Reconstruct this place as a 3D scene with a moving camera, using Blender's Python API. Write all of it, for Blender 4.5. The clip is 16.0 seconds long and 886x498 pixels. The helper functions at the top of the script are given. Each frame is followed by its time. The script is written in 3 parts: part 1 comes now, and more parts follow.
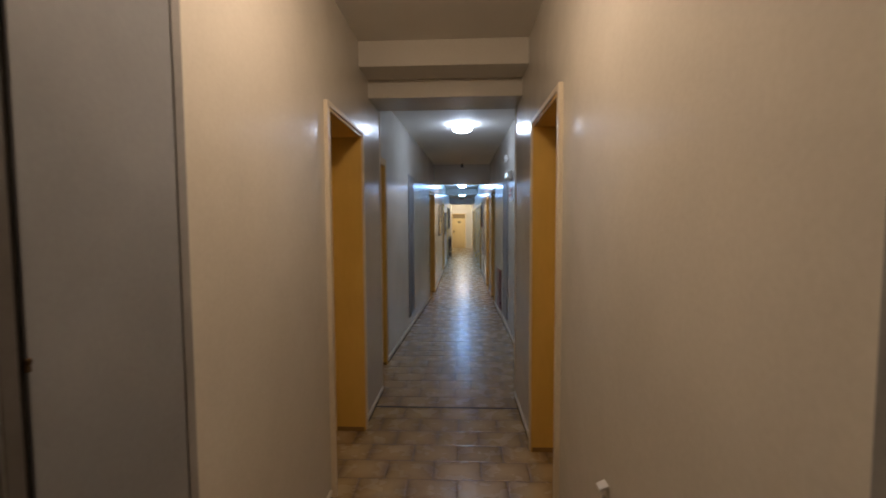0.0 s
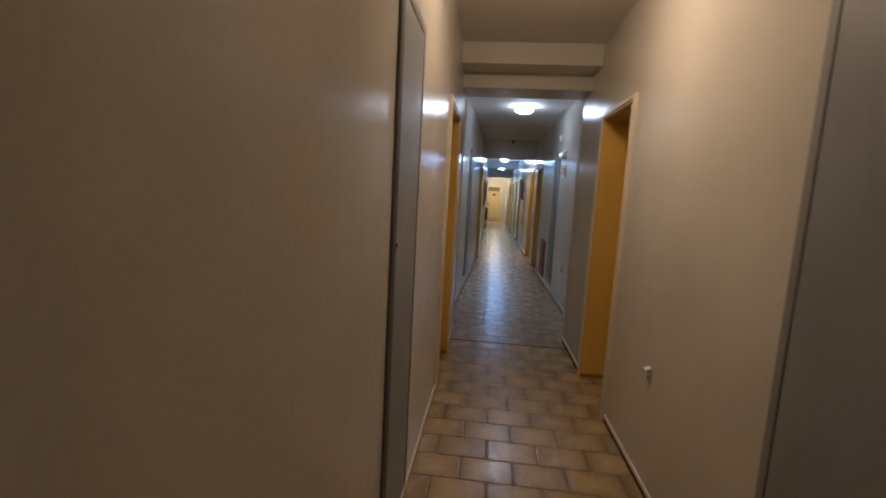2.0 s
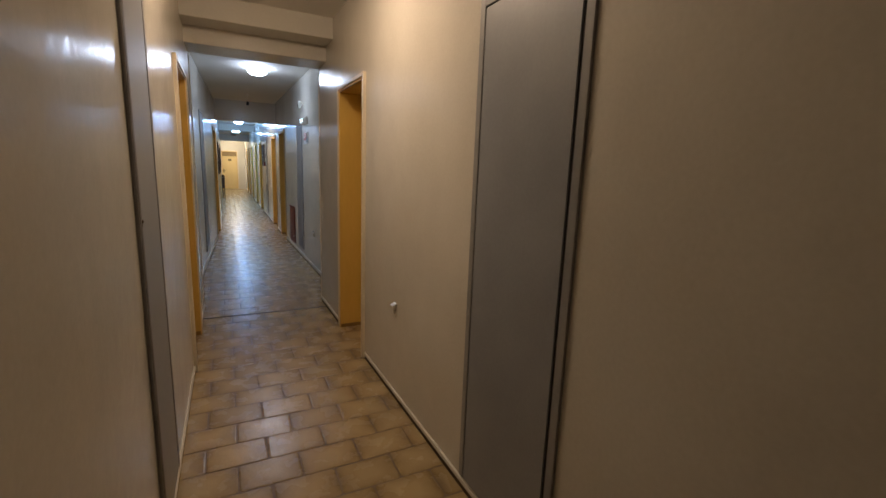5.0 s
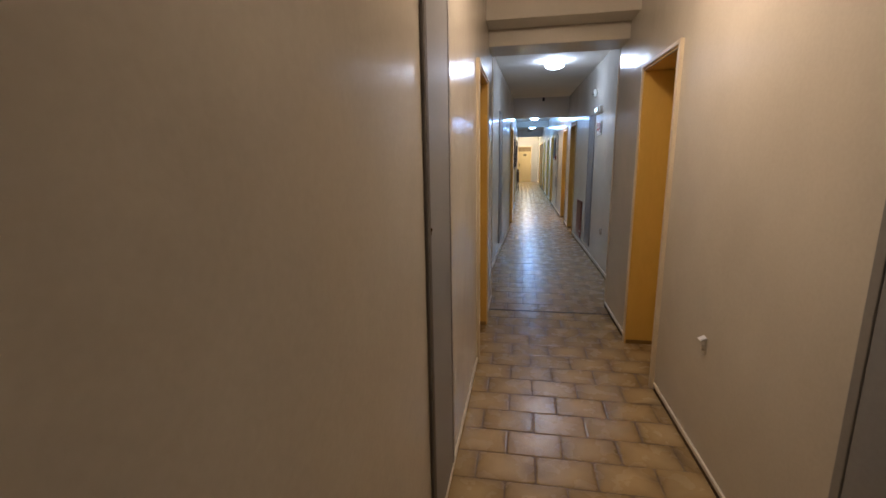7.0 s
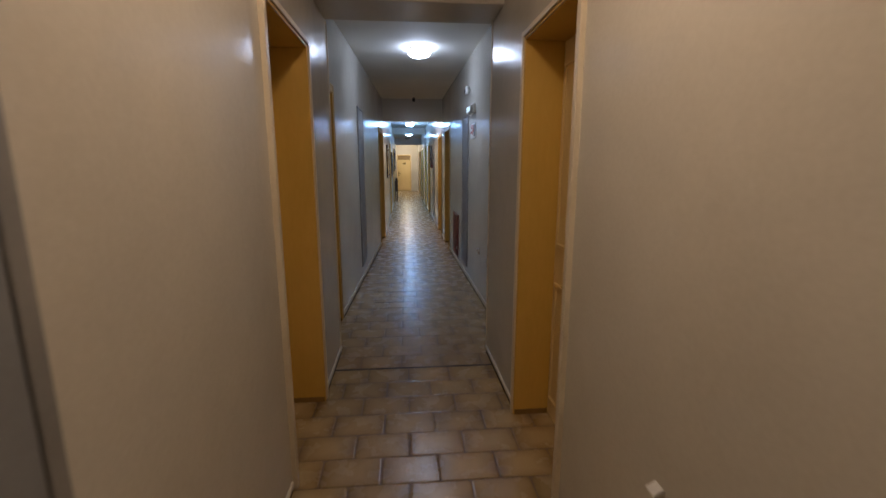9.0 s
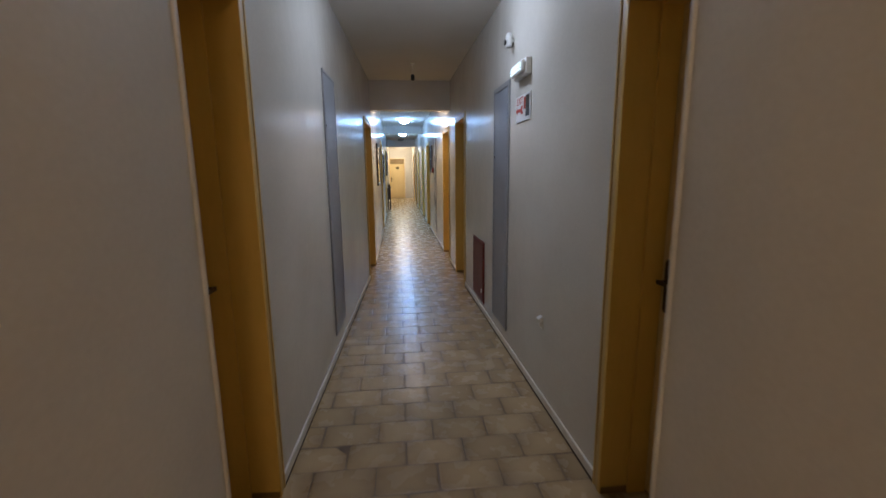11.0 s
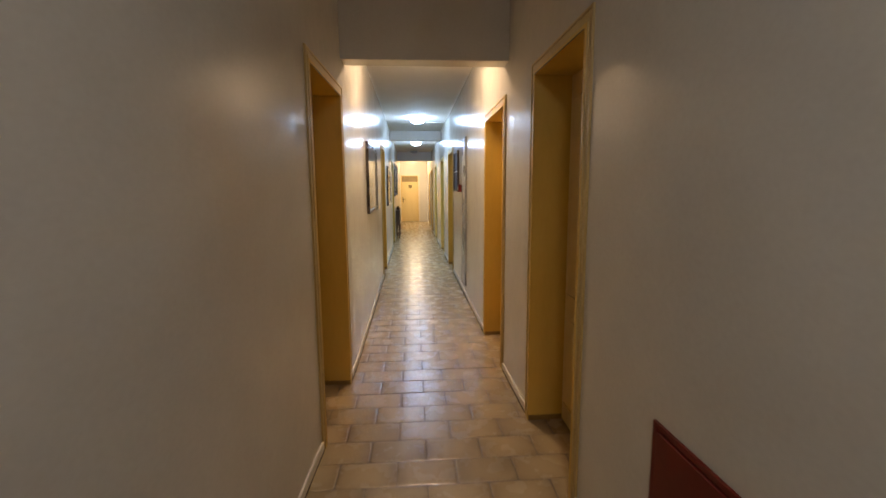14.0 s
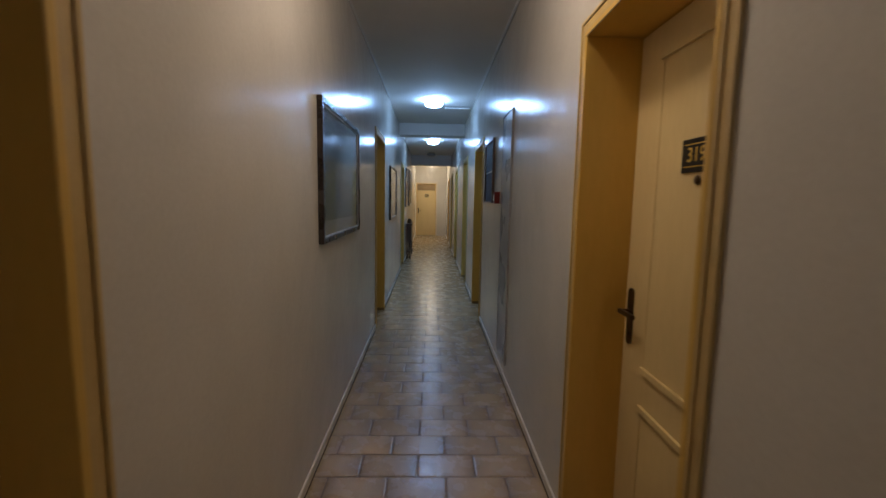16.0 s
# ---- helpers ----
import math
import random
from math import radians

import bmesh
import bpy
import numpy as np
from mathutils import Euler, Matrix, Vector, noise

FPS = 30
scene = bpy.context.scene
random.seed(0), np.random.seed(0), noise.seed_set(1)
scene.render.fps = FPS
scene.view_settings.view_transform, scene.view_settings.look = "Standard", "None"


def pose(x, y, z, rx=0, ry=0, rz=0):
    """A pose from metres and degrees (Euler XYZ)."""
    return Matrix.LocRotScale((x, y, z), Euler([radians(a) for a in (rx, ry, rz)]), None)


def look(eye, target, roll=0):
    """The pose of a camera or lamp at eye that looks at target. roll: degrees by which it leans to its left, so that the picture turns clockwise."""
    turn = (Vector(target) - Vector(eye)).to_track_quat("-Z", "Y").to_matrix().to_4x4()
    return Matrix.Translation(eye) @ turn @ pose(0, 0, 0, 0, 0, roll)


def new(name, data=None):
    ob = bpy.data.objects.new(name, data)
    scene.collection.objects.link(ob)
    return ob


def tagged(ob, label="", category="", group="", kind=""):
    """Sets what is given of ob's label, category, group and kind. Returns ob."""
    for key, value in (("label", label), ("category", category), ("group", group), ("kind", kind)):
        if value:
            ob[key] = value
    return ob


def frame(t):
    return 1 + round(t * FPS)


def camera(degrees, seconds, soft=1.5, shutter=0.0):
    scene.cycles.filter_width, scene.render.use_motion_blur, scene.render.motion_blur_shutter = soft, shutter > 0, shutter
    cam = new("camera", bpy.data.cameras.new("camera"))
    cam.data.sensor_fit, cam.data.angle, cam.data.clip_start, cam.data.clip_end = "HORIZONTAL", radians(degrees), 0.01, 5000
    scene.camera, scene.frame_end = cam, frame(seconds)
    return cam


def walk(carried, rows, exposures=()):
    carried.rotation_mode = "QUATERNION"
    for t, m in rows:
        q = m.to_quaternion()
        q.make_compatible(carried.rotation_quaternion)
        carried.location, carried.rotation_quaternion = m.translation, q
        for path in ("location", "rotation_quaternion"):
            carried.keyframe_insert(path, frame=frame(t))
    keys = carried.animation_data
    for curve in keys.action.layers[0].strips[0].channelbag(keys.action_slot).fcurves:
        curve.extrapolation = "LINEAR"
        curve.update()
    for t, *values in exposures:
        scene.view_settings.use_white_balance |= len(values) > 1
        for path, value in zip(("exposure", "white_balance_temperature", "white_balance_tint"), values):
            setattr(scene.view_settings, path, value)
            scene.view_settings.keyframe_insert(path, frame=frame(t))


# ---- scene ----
cam = camera(91.2, 16.0, soft=1.5, shutter=0.3)

PATH = [
    (0, (0.218, 0.216, 1.469), (0.125, 2.21, 1.35), -0.3),
    (0.5, (0.144, 0.16, 1.465), (-0.238, 2.12, 1.342), -0.5),
    (1, (0.026, -0.05, 1.459), (-0.399, 1.899, 1.321), 0.5),
    (1.5, (-0.096, -0.337, 1.454), (-0.558, 1.602, 1.289), 2.4),
    (2, (-0.168, -0.59, 1.435), (-0.373, 1.383, 1.182), 3.1),
    (2.5, (-0.236, -0.829, 1.464), (-0.111, 1.151, 1.21), -4.7),
    (3, (-0.257, -0.954, 1.477), (0.117, 0.988, 1.183), -2.8),
    (3.2, (-0.298, -0.973, 1.465), (0.334, 0.901, 1.168), -1.1),
    (5.3, (-0.207, -0.772, 1.456), (0.673, 0.987, 1.091), 2.2),
    (5.5, (-0.197, -0.696, 1.464), (0.391, 1.178, 1.086), 1.5),
    (6, (-0.193, -0.593, 1.463), (-0.375, 1.354, 1.044), 4.8),
    (6.5, (-0.172, -0.55, 1.467), (-0.434, 1.387, 1.046), 1.8),
    (7, (-0.193, -0.514, 1.483), (-0.542, 1.412, 1.07), -1.0),
    (7.5, (-0.151, -0.471, 1.477), (-0.665, 1.421, 1.086), -1.2),
    (8, (-0.133, -0.222, 1.444), (-0.479, 1.708, 1.049), -1.0),
    (8.5, (-0.057, 0.176, 1.442), (0.036, 2.135, 1.05), -0.3),
    (9, (0.039, 0.657, 1.441), (0.206, 2.614, 1.062), 0.0),
    (9.2, (0.027, 0.883, 1.411), (0.207, 2.841, 1.046), -0.1),
    (11.3, (-0.018, 3.189, 1.431), (0.181, 5.147, 1.074), -0.6),
    (11.5, (0.0, 3.429, 1.428), (0.195, 5.391, 1.092), -0.5),
    (12, (0.081, 4.006, 1.428), (0.275, 5.972, 1.118), -0.2),
    (12.5, (0.035, 4.601, 1.409), (0.229, 6.57, 1.121), 1.5),
    (13, (0.052, 5.169, 1.397), (0.207, 7.143, 1.116), 0.4),
    (13.5, (0.004, 5.742, 1.393), (0.143, 7.717, 1.112), 0.6),
    (14, (0.086, 6.305, 1.407), (0.222, 8.282, 1.134), -0.4),
    (14.5, (0.117, 6.924, 1.42), (0.269, 8.903, 1.178), -0.3),
    (15, (0.181, 7.508, 1.412), (0.349, 9.488, 1.185), -0.4),
    (15.5, (0.219, 8.077, 1.395), (0.322, 10.062, 1.172), 0.2),
    (16, (0.192, 8.66, 1.396), (0.246, 10.647, 1.17), 1.0),
]
EXPOSURES = [
    (0.0, -0.3, 6500, 10), (0.5, -0.38, 6500, 10), (1.5, -0.23, 6500, 10), (2.0, -0.39, 6500, 10),
    (3.0, -0.1, 6600, 8), (5.5, -0.06, 6600, 8), (6.0, -0.18, 6500, 10), (6.5, -0.43, 6450, 10),
    (7.0, 0.12, 6400, 11), (7.5, -0.28, 6400, 11), (8.0, -0.41, 6400, 11), (8.5, -0.41, 6400, 11),
    (9.0, -0.48, 6450, 11), (11.5, 0.11, 6800, 12), (12.0, -0.35, 7550, 11), (12.5, -0.73, 8100, 11),
    (13.0, -0.05, 8600, 13), (13.5, 0.3, 8750, 14), (14.0, 0.3, 9100, 16), (14.5, 0.14, 8700, 14),
    (15.0, 0.13, 7450, 12), (15.5, -0.38, 7000, 12), (16.0, -1.06, 6700, 13),
]
walk(cam, [(t, look(eye, target, roll)) for t, eye, target, roll in PATH], EXPOSURES)

# ---- world and lights ----
world = bpy.data.worlds.new("world")
scene.world = world
world.use_nodes = True
world.node_tree.nodes["Background"].inputs[0].default_value = (0.5, 0.55, 0.6, 1)
world.node_tree.nodes["Background"].inputs[1].default_value = 0.02

WARM = (1.0, 0.752, 0.555)
COLD = (0.60, 0.735, 1.0)
BLUE = (0.27, 0.53, 1.0)
# x, y, z of the ceiling, colour, strength
LAMPS = [
    (0.05, 1.48, 2.70, WARM, 84.0),
    (0.21, 5.73, 2.70, COLD, 66.0),
    (0.20, 10.25, 2.74, (1.0, 0.85, 0.73), 104.0),
    (0.20, 14.73, 2.74, BLUE, 185.0),
    (0.20, 18.25, 2.68, BLUE, 160.0),
    (0.15, 24.0, 2.80, (1.0, 0.90, 0.74), 235.0),
]

# ---- materials ----


def material(name):
    m = bpy.data.materials.new(name)
    m.use_nodes = True
    return m, m.node_tree.nodes, m.node_tree.links, m.node_tree.nodes["Principled BSDF"]


def surface(name, low, high, rough=0.5, scale=3.0, fine=60.0, bump=0.05, metallic=0.0, spread=0.06, stretch=(1, 1, 1), spec=0.5, wave=0.0):
    """A paint, wood or metal whose colour drifts between low and high at two scales."""
    m, n, l, b = material(name)
    geo = n.new("ShaderNodeNewGeometry")
    mp = n.new("ShaderNodeMapping")
    mp.inputs["Scale"].default_value = stretch
    l.new(geo.outputs["Position"], mp.inputs["Vector"])
    big, small = n.new("ShaderNodeTexNoise"), n.new("ShaderNodeTexNoise")
    big.inputs["Scale"].default_value, big.inputs["Detail"].default_value = scale, 4
    small.inputs["Scale"].default_value, small.inputs["Detail"].default_value = fine, 3
    l.new(mp.outputs[0], big.inputs["Vector"]), l.new(mp.outputs[0], small.inputs["Vector"])
    add = n.new("ShaderNodeMath")
    add.operation = "MULTIPLY_ADD"
    add.inputs[1].default_value = 0.35
    l.new(small.outputs["Fac"], add.inputs[0]), l.new(big.outputs["Fac"], add.inputs[2])
    ramp = n.new("ShaderNodeValToRGB")
    ramp.color_ramp.elements[0].position, ramp.color_ramp.elements[1].position = 0.45, 0.95
    ramp.color_ramp.elements[0].color, ramp.color_ramp.elements[1].color = (*low, 1), (*high, 1)
    l.new(add.outputs[0], ramp.inputs["Fac"]), l.new(ramp.outputs["Color"], b.inputs["Base Color"])
    rr = n.new("ShaderNodeMapRange")
    rr.inputs["To Min"].default_value, rr.inputs["To Max"].default_value = max(0.02, rough - spread), rough + spread
    l.new(big.outputs["Fac"], rr.inputs["Value"]), l.new(rr.outputs[0], b.inputs["Roughness"])
    b.inputs["Metallic"].default_value = metallic
    b.inputs["Specular IOR Level"].default_value = spec
    if bump:
        bp = n.new("ShaderNodeBump")
        bp.inputs["Strength"].default_value, bp.inputs["Distance"].default_value = bump, 0.004
        l.new(small.outputs["Fac"], bp.inputs["Height"]), l.new(bp.outputs[0], b.inputs["Normal"])
        if wave:
            wn, wb = n.new("ShaderNodeTexNoise"), n.new("ShaderNodeBump")
            wn.inputs["Scale"].default_value, wn.inputs["Detail"].default_value = 5.0, 2
            wb.inputs["Strength"].default_value, wb.inputs["Distance"].default_value = wave, 0.02
            l.new(mp.outputs[0], wn.inputs["Vector"]), l.new(wn.outputs["Fac"], wb.inputs["Height"]), l.new(wb.outputs[0], bp.inputs["Normal"])
    return m


def glow(name, colour, strength):
    m, n, l, b = material(name)
    b.inputs["Base Color"].default_value = (0.8, 0.8, 0.8, 1)
    b.inputs["Emission Color"].default_value = (*colour, 1)
    b.inputs["Emission Strength"].default_value = strength
    b.inputs["Roughness"].default_value = 0.2
    return m


PAINT = surface("glossy cream wall paint", (0.57, 0.535, 0.465), (0.68, 0.645, 0.575), 0.19, 1.3, 70.0, 0.075, spread=0.05, wave=0.2, spec=0.29)
CEIL = surface("matt ceiling paint", (0.72, 0.69, 0.64), (0.80, 0.77, 0.72), 0.75, 1.5, 90.0, 0.08)
SKIRT = surface("worn white skirting paint", (0.64, 0.59, 0.50), (0.80, 0.77, 0.70), 0.4, 5.0, 40.0, 0.06)
OCHRE = surface("ochre varnished frame paint", (0.61, 0.378, 0.072), (0.71, 0.455, 0.108), 0.42, 4.0, 50.0, 0.06, stretch=(1, 1, 0.25))
TRIM = surface("cream architrave paint", (0.66, 0.57, 0.42), (0.74, 0.66, 0.51), 0.4, 5.0, 60.0, 0.06)
TRIM_OCHRE = surface("light ochre architrave paint", (0.50, 0.34, 0.12), (0.60, 0.43, 0.18), 0.4, 5.0, 60.0, 0.06)
LEAF = surface("cream yellow door paint", (0.65, 0.49, 0.225), (0.75, 0.58, 0.285), 0.4, 3.0, 50.0, 0.06, stretch=(1, 1, 0.3))
GREY = surface("blue grey service door paint", (0.23, 0.24, 0.26), (0.29, 0.30, 0.32), 0.45, 3.0, 70.0, 0.06)
GREYTRIM = surface("grey frame paint", (0.22, 0.22, 0.22), (0.30, 0.29, 0.28), 0.5, 5.0, 50.0, 0.06)
RED = surface("dark red enamel", (0.115, 0.007, 0.004), (0.165, 0.012, 0.007), 0.45, 6.0, 60.0, 0.05, spec=0.3)
BRONZE = surface("dark bronze", (0.06, 0.037, 0.019), (0.12, 0.075, 0.038), 0.35, 20.0, 90.0, 0.05, metallic=0.8)
BLACK = surface("black plastic", (0.010, 0.009, 0.008), (0.02, 0.018, 0.016), 0.35, 10.0, 90.0, 0.03)
GOLD = surface("gold numerals", (0.55, 0.36, 0.06), (0.66, 0.45, 0.10), 0.4, 30.0, 90.0, 0.0)
WHITE = surface("white plastic", (0.68, 0.67, 0.64), (0.78, 0.77, 0.74), 0.35, 8.0, 90.0, 0.03)
SIGNRED = surface("red sign print", (0.42, 0.035, 0.02), (0.5, 0.05, 0.03), 0.5, 20.0, 90.0, 0.0)
GROUT = surface("brown grout", (0.12, 0.078, 0.042), (0.21, 0.14, 0.08), 0.5, 6.0, 120.0, 0.2)
DARKWOOD = surface("dark stained wood", (0.045, 0.025, 0.014), (0.095, 0.052, 0.03), 0.35, 4.0, 60.0, 0.08, stretch=(1, 1, 0.2))
LAMPRING = surface("pale brass", (0.55, 0.48, 0.36), (0.66, 0.59, 0.46), 0.35, 12.0, 90.0, 0.02, metallic=0.6)
# Service door grey made paler, a reflection put into its colour.
GREY_SHEEN = surface("grey service door paint, sheen in its colour", (0.30, 0.305, 0.31), (0.37, 0.372, 0.375), 0.28, 3.0, 70.0, 0.05)
BROWN = surface("brown band paint", (0.22, 0.145, 0.06), (0.30, 0.20, 0.09), 0.45, 4.0, 60.0, 0.06)
FRAME = surface("black brown picture frame", (0.016, 0.010, 0.007), (0.035, 0.022, 0.014), 0.28, 6.0, 60.0, 0.06)
# Brown for kick marks and the shade low on the linings.
SCUFF_SHADE = surface("brown base paint with scuffs and shade", (0.20, 0.118, 0.033), (0.31, 0.185, 0.055), 0.5, 9.0, 60.0, 0.08)
DARKTRIM = surface("dark rubber seal", (0.09, 0.082, 0.076), (0.13, 0.12, 0.11), 0.6, 6.0, 60.0, 0.06)
# Dark joint colour that includes the shadow below the skirting.
JOINT_SHADE = surface("floor joint with shade in its colour", (0.045, 0.03, 0.018), (0.12, 0.08, 0.05), 0.8, 8.0, 60.0, 0.1)
GAP = surface("shadow gap paint", (0.02, 0.017, 0.015), (0.03, 0.026, 0.022), 0.8, 4.0, 60.0, 0.0)


def tile_material(name, centre, middle, rim, across):
    m, n, l, b = material(name)
    uv = n.new("ShaderNodeUVMap")
    uv.uv_map = "tile"
    sep = n.new("ShaderNodeSeparateXYZ")
    l.new(uv.outputs[0], sep.inputs[0])
    edges = []
    for k in (0, 1):
        a = n.new("ShaderNodeMath")
        a.operation = "SUBTRACT"
        a.inputs[1].default_value = 0.5
        l.new(sep.outputs[k], a.inputs[0])
        c = n.new("ShaderNodeMath")
        c.operation = "ABSOLUTE"
        l.new(a.outputs[0], c.inputs[0])
        if k == 1:
            d = n.new("ShaderNodeMath")
            d.operation = "MULTIPLY"
            d.inputs[1].default_value = across
            l.new(c.outputs[0], d.inputs[0])
            c = d
        edges.append(c)
    mx = n.new("ShaderNodeMath")
    mx.operation = "MAXIMUM"
    l.new(edges[0].outputs[0], mx.inputs[0]), l.new(edges[1].outputs[0], mx.inputs[1])
    geo = n.new("ShaderNodeNewGeometry")
    no, fi = n.new("ShaderNodeTexNoise"), n.new("ShaderNodeTexNoise")
    no.inputs["Scale"].default_value, no.inputs["Detail"].default_value = 9.0, 5
    fi.inputs["Scale"].default_value, fi.inputs["Detail"].default_value = 70.0, 4
    l.new(geo.outputs["Position"], no.inputs["Vector"]), l.new(geo.outputs["Position"], fi.inputs["Vector"])
    w = n.new("ShaderNodeMath")
    w.operation = "MULTIPLY_ADD"
    w.inputs[1].default_value = 0.44
    l.new(no.outputs["Fac"], w.inputs[0]), l.new(mx.outputs[0], w.inputs[2])
    ramp = n.new("ShaderNodeValToRGB")
    e = ramp.color_ramp.elements
    e[0].position, e[0].color = 0.34, (*centre, 1)
    e[1].position, e[1].color = 0.78, (*rim, 1)
    mid = e.new(0.58)
    mid.color = (*middle, 1)
    l.new(w.outputs[0], ramp.inputs["Fac"])
    info = n.new("ShaderNodeObjectInfo")
    vary = n.new("ShaderNodeMapRange")
    vary.inputs["To Min"].default_value, vary.inputs["To Max"].default_value = 0.86, 1.10
    isl = n.new("ShaderNodeMath")
    isl.operation = "ADD"
    l.new(info.outputs["Random"], isl.inputs[0]), l.new(geo.outputs["Random Per Island"], isl.inputs[1])
    fr = n.new("ShaderNodeMath")
    fr.operation = "FRACT"
    l.new(isl.outputs[0], fr.inputs[0]), l.new(fr.outputs[0], vary.inputs["Value"])
    hsv = n.new("ShaderNodeHueSaturation")
    l.new(ramp.outputs["Color"], hsv.inputs["Color"]), l.new(vary.outputs[0], hsv.inputs["Value"])
    l.new(hsv.outputs["Color"], b.inputs["Base Color"])
    rr = n.new("ShaderNodeMapRange")
    rr.inputs["To Min"].default_value, rr.inputs["To Max"].default_value = 0.17, 0.36
    l.new(no.outputs["Fac"], rr.inputs["Value"]), l.new(rr.outputs[0], b.inputs["Roughness"])
    bp = n.new("ShaderNodeBump")
    bp.inputs["Strength"].default_value, bp.inputs["Distance"].default_value = 0.12, 0.003
    l.new(fi.outputs["Fac"], bp.inputs["Height"]), l.new(bp.outputs[0], b.inputs["Normal"])
    return m


TILE = tile_material("glazed beige floor tile", (0.45, 0.335, 0.195), (0.375, 0.275, 0.157), (0.245, 0.172, 0.095), 0.66)
TILE_BROWN = tile_material("glazed brown floor tile", (0.455, 0.34, 0.18), (0.36, 0.262, 0.128), (0.19, 0.126, 0.055), 0.86)

# ---- mesh helpers ----


def mesh_of(bm, name, mat):
    bmesh.ops.recalc_face_normals(bm, faces=bm.faces)
    me = bpy.data.meshes.new(name)
    bm.to_mesh(me)
    bm.free()
    me.materials.append(mat)
    return me


def part(name, bm, mat, parent, label=""):
    ob = new(name, mesh_of(bm, name, mat))
    ob.parent = parent
    if label:
        ob["label"] = label
    return ob


def thing(name, m, label, category, group="", kind=""):
    ob = new(name)
    ob.empty_display_size = 0.1
    ob.matrix_world = m
    return tagged(ob, label, category, group, kind)


def boxes(*spans, bevel=0.0, segments=2, bm=None):
    """A bmesh of boxes, each (x0, x1, y0, y1, z0, z1), with rounded edges if bevel is given."""
    bm = bm or bmesh.new()
    for x0, x1, y0, y1, z0, z1 in spans:
        x0, x1, y0, y1, z0, z1 = min(x0, x1), max(x0, x1), min(y0, y1), max(y0, y1), min(z0, z1), max(z0, z1)
        r = bmesh.ops.create_cube(bm, size=1.0)
        bmesh.ops.scale(bm, vec=(x1 - x0, y1 - y0, z1 - z0), verts=r["verts"])
        bmesh.ops.translate(bm, vec=((x0 + x1) / 2, (y0 + y1) / 2, (z0 + z1) / 2), verts=r["verts"])
        if bevel:
            ed = list({e for v in r["verts"] for e in v.link_edges})
            bmesh.ops.bevel(bm, geom=ed, offset=bevel, segments=segments, affect="EDGES", profile=0.5)
    return bm


def lathe(rings, n=24, axis="z", bm=None, centre=(0, 0, 0)):
    """A turned body: rings of (radius, height) from end to end, closed where the radius is 0."""
    bm = bm or bmesh.new()
    rows = []
    for r, h in rings:
        if r == 0:
            rows.append([bm.verts.new((0, 0, h))])
        else:
            rows.append([bm.verts.new((r * math.cos(2 * math.pi * k / n), r * math.sin(2 * math.pi * k / n), h)) for k in range(n)])
    for a, c in zip(rows, rows[1:]):
        for k in range(n):
            q = [a[k % len(a)], a[(k + 1) % len(a)], c[(k + 1) % len(c)], c[k % len(c)]]
            q = list(dict.fromkeys(q))
            if len(q) > 2:
                f = bm.faces.new(q)
                f.smooth = True
    vs = [v for row in rows for v in row]
    if axis == "x":
        bmesh.ops.rotate(bm, verts=vs, cent=(0, 0, 0), matrix=Matrix.Rotation(math.pi / 2, 3, "Y"))
    if axis == "y":
        bmesh.ops.rotate(bm, verts=vs, cent=(0, 0, 0), matrix=Matrix.Rotation(-math.pi / 2, 3, "X"))
    bmesh.ops.translate(bm, verts=vs, vec=centre)
    return bm


def text_part(words, size, m, mat, parent, depth=0.0015, name="lettering"):
    """Words as a mesh, lying in the local x-y plane of m."""
    cu = bpy.data.curves.new("words", "FONT")
    cu.body, cu.size, cu.extrude, cu.align_x, cu.align_y = words, size, depth, "CENTER", "CENTER"
    tmp = bpy.data.objects.new("words", cu)
    me = bpy.data.meshes.new_from_object(tmp)
    bpy.data.objects.remove(tmp)
    bpy.data.curves.remove(cu)
    me.name = name
    me.materials.clear()
    me.materials.append(mat)
    me.transform(m)
    ob = new(name, me)
    ob.parent = parent
    return ob


# ---- plan ----
# The corridor runs along y. Each run of wall: (x0, y0) to (x1, y1); side -1 is the west wall, +1 the east wall.
TOP = 2.95
WEST = {"a": ((-0.502, -3.2), (-0.486, 3.9)), "b": ((-0.613, 3.9), (-0.425, 8.45)), "c": ((-0.425, 8.45), (-0.385, 9.6)), "d": ((-0.385, 9.6), (-0.44, 25.5))}
EAST = {"a": ((0.740, -3.2), (0.650, 3.82)), "b": ((0.858, 3.82), (0.784, 8.0)), "c": ((0.784, 8.0), (0.772, 9.5)), "d": ((0.772, 9.5), (0.74, 25.5))}
RUNS = {-1: WEST, 1: EAST}
DEEP = 0.30


def run_of(side, y):
    for key, (a, c) in RUNS[side].items():
        if a[1] <= y < c[1]:
            return a, c
    return a, c


def wall_x(side, y):
    a, c = run_of(side, y)
    return a[0] + (c[0] - a[0]) * (y - a[1]) / (c[1] - a[1])


def on_wall(side, y, z=0.0):
    """A pose on the wall's face at y: local y runs along the wall, local x is world right."""
    a, c = run_of(side, y)
    turn = -math.degrees(math.atan2(c[0] - a[0], c[1] - a[1]))
    return pose(wall_x(side, y), y, z, 0, 0, turn)


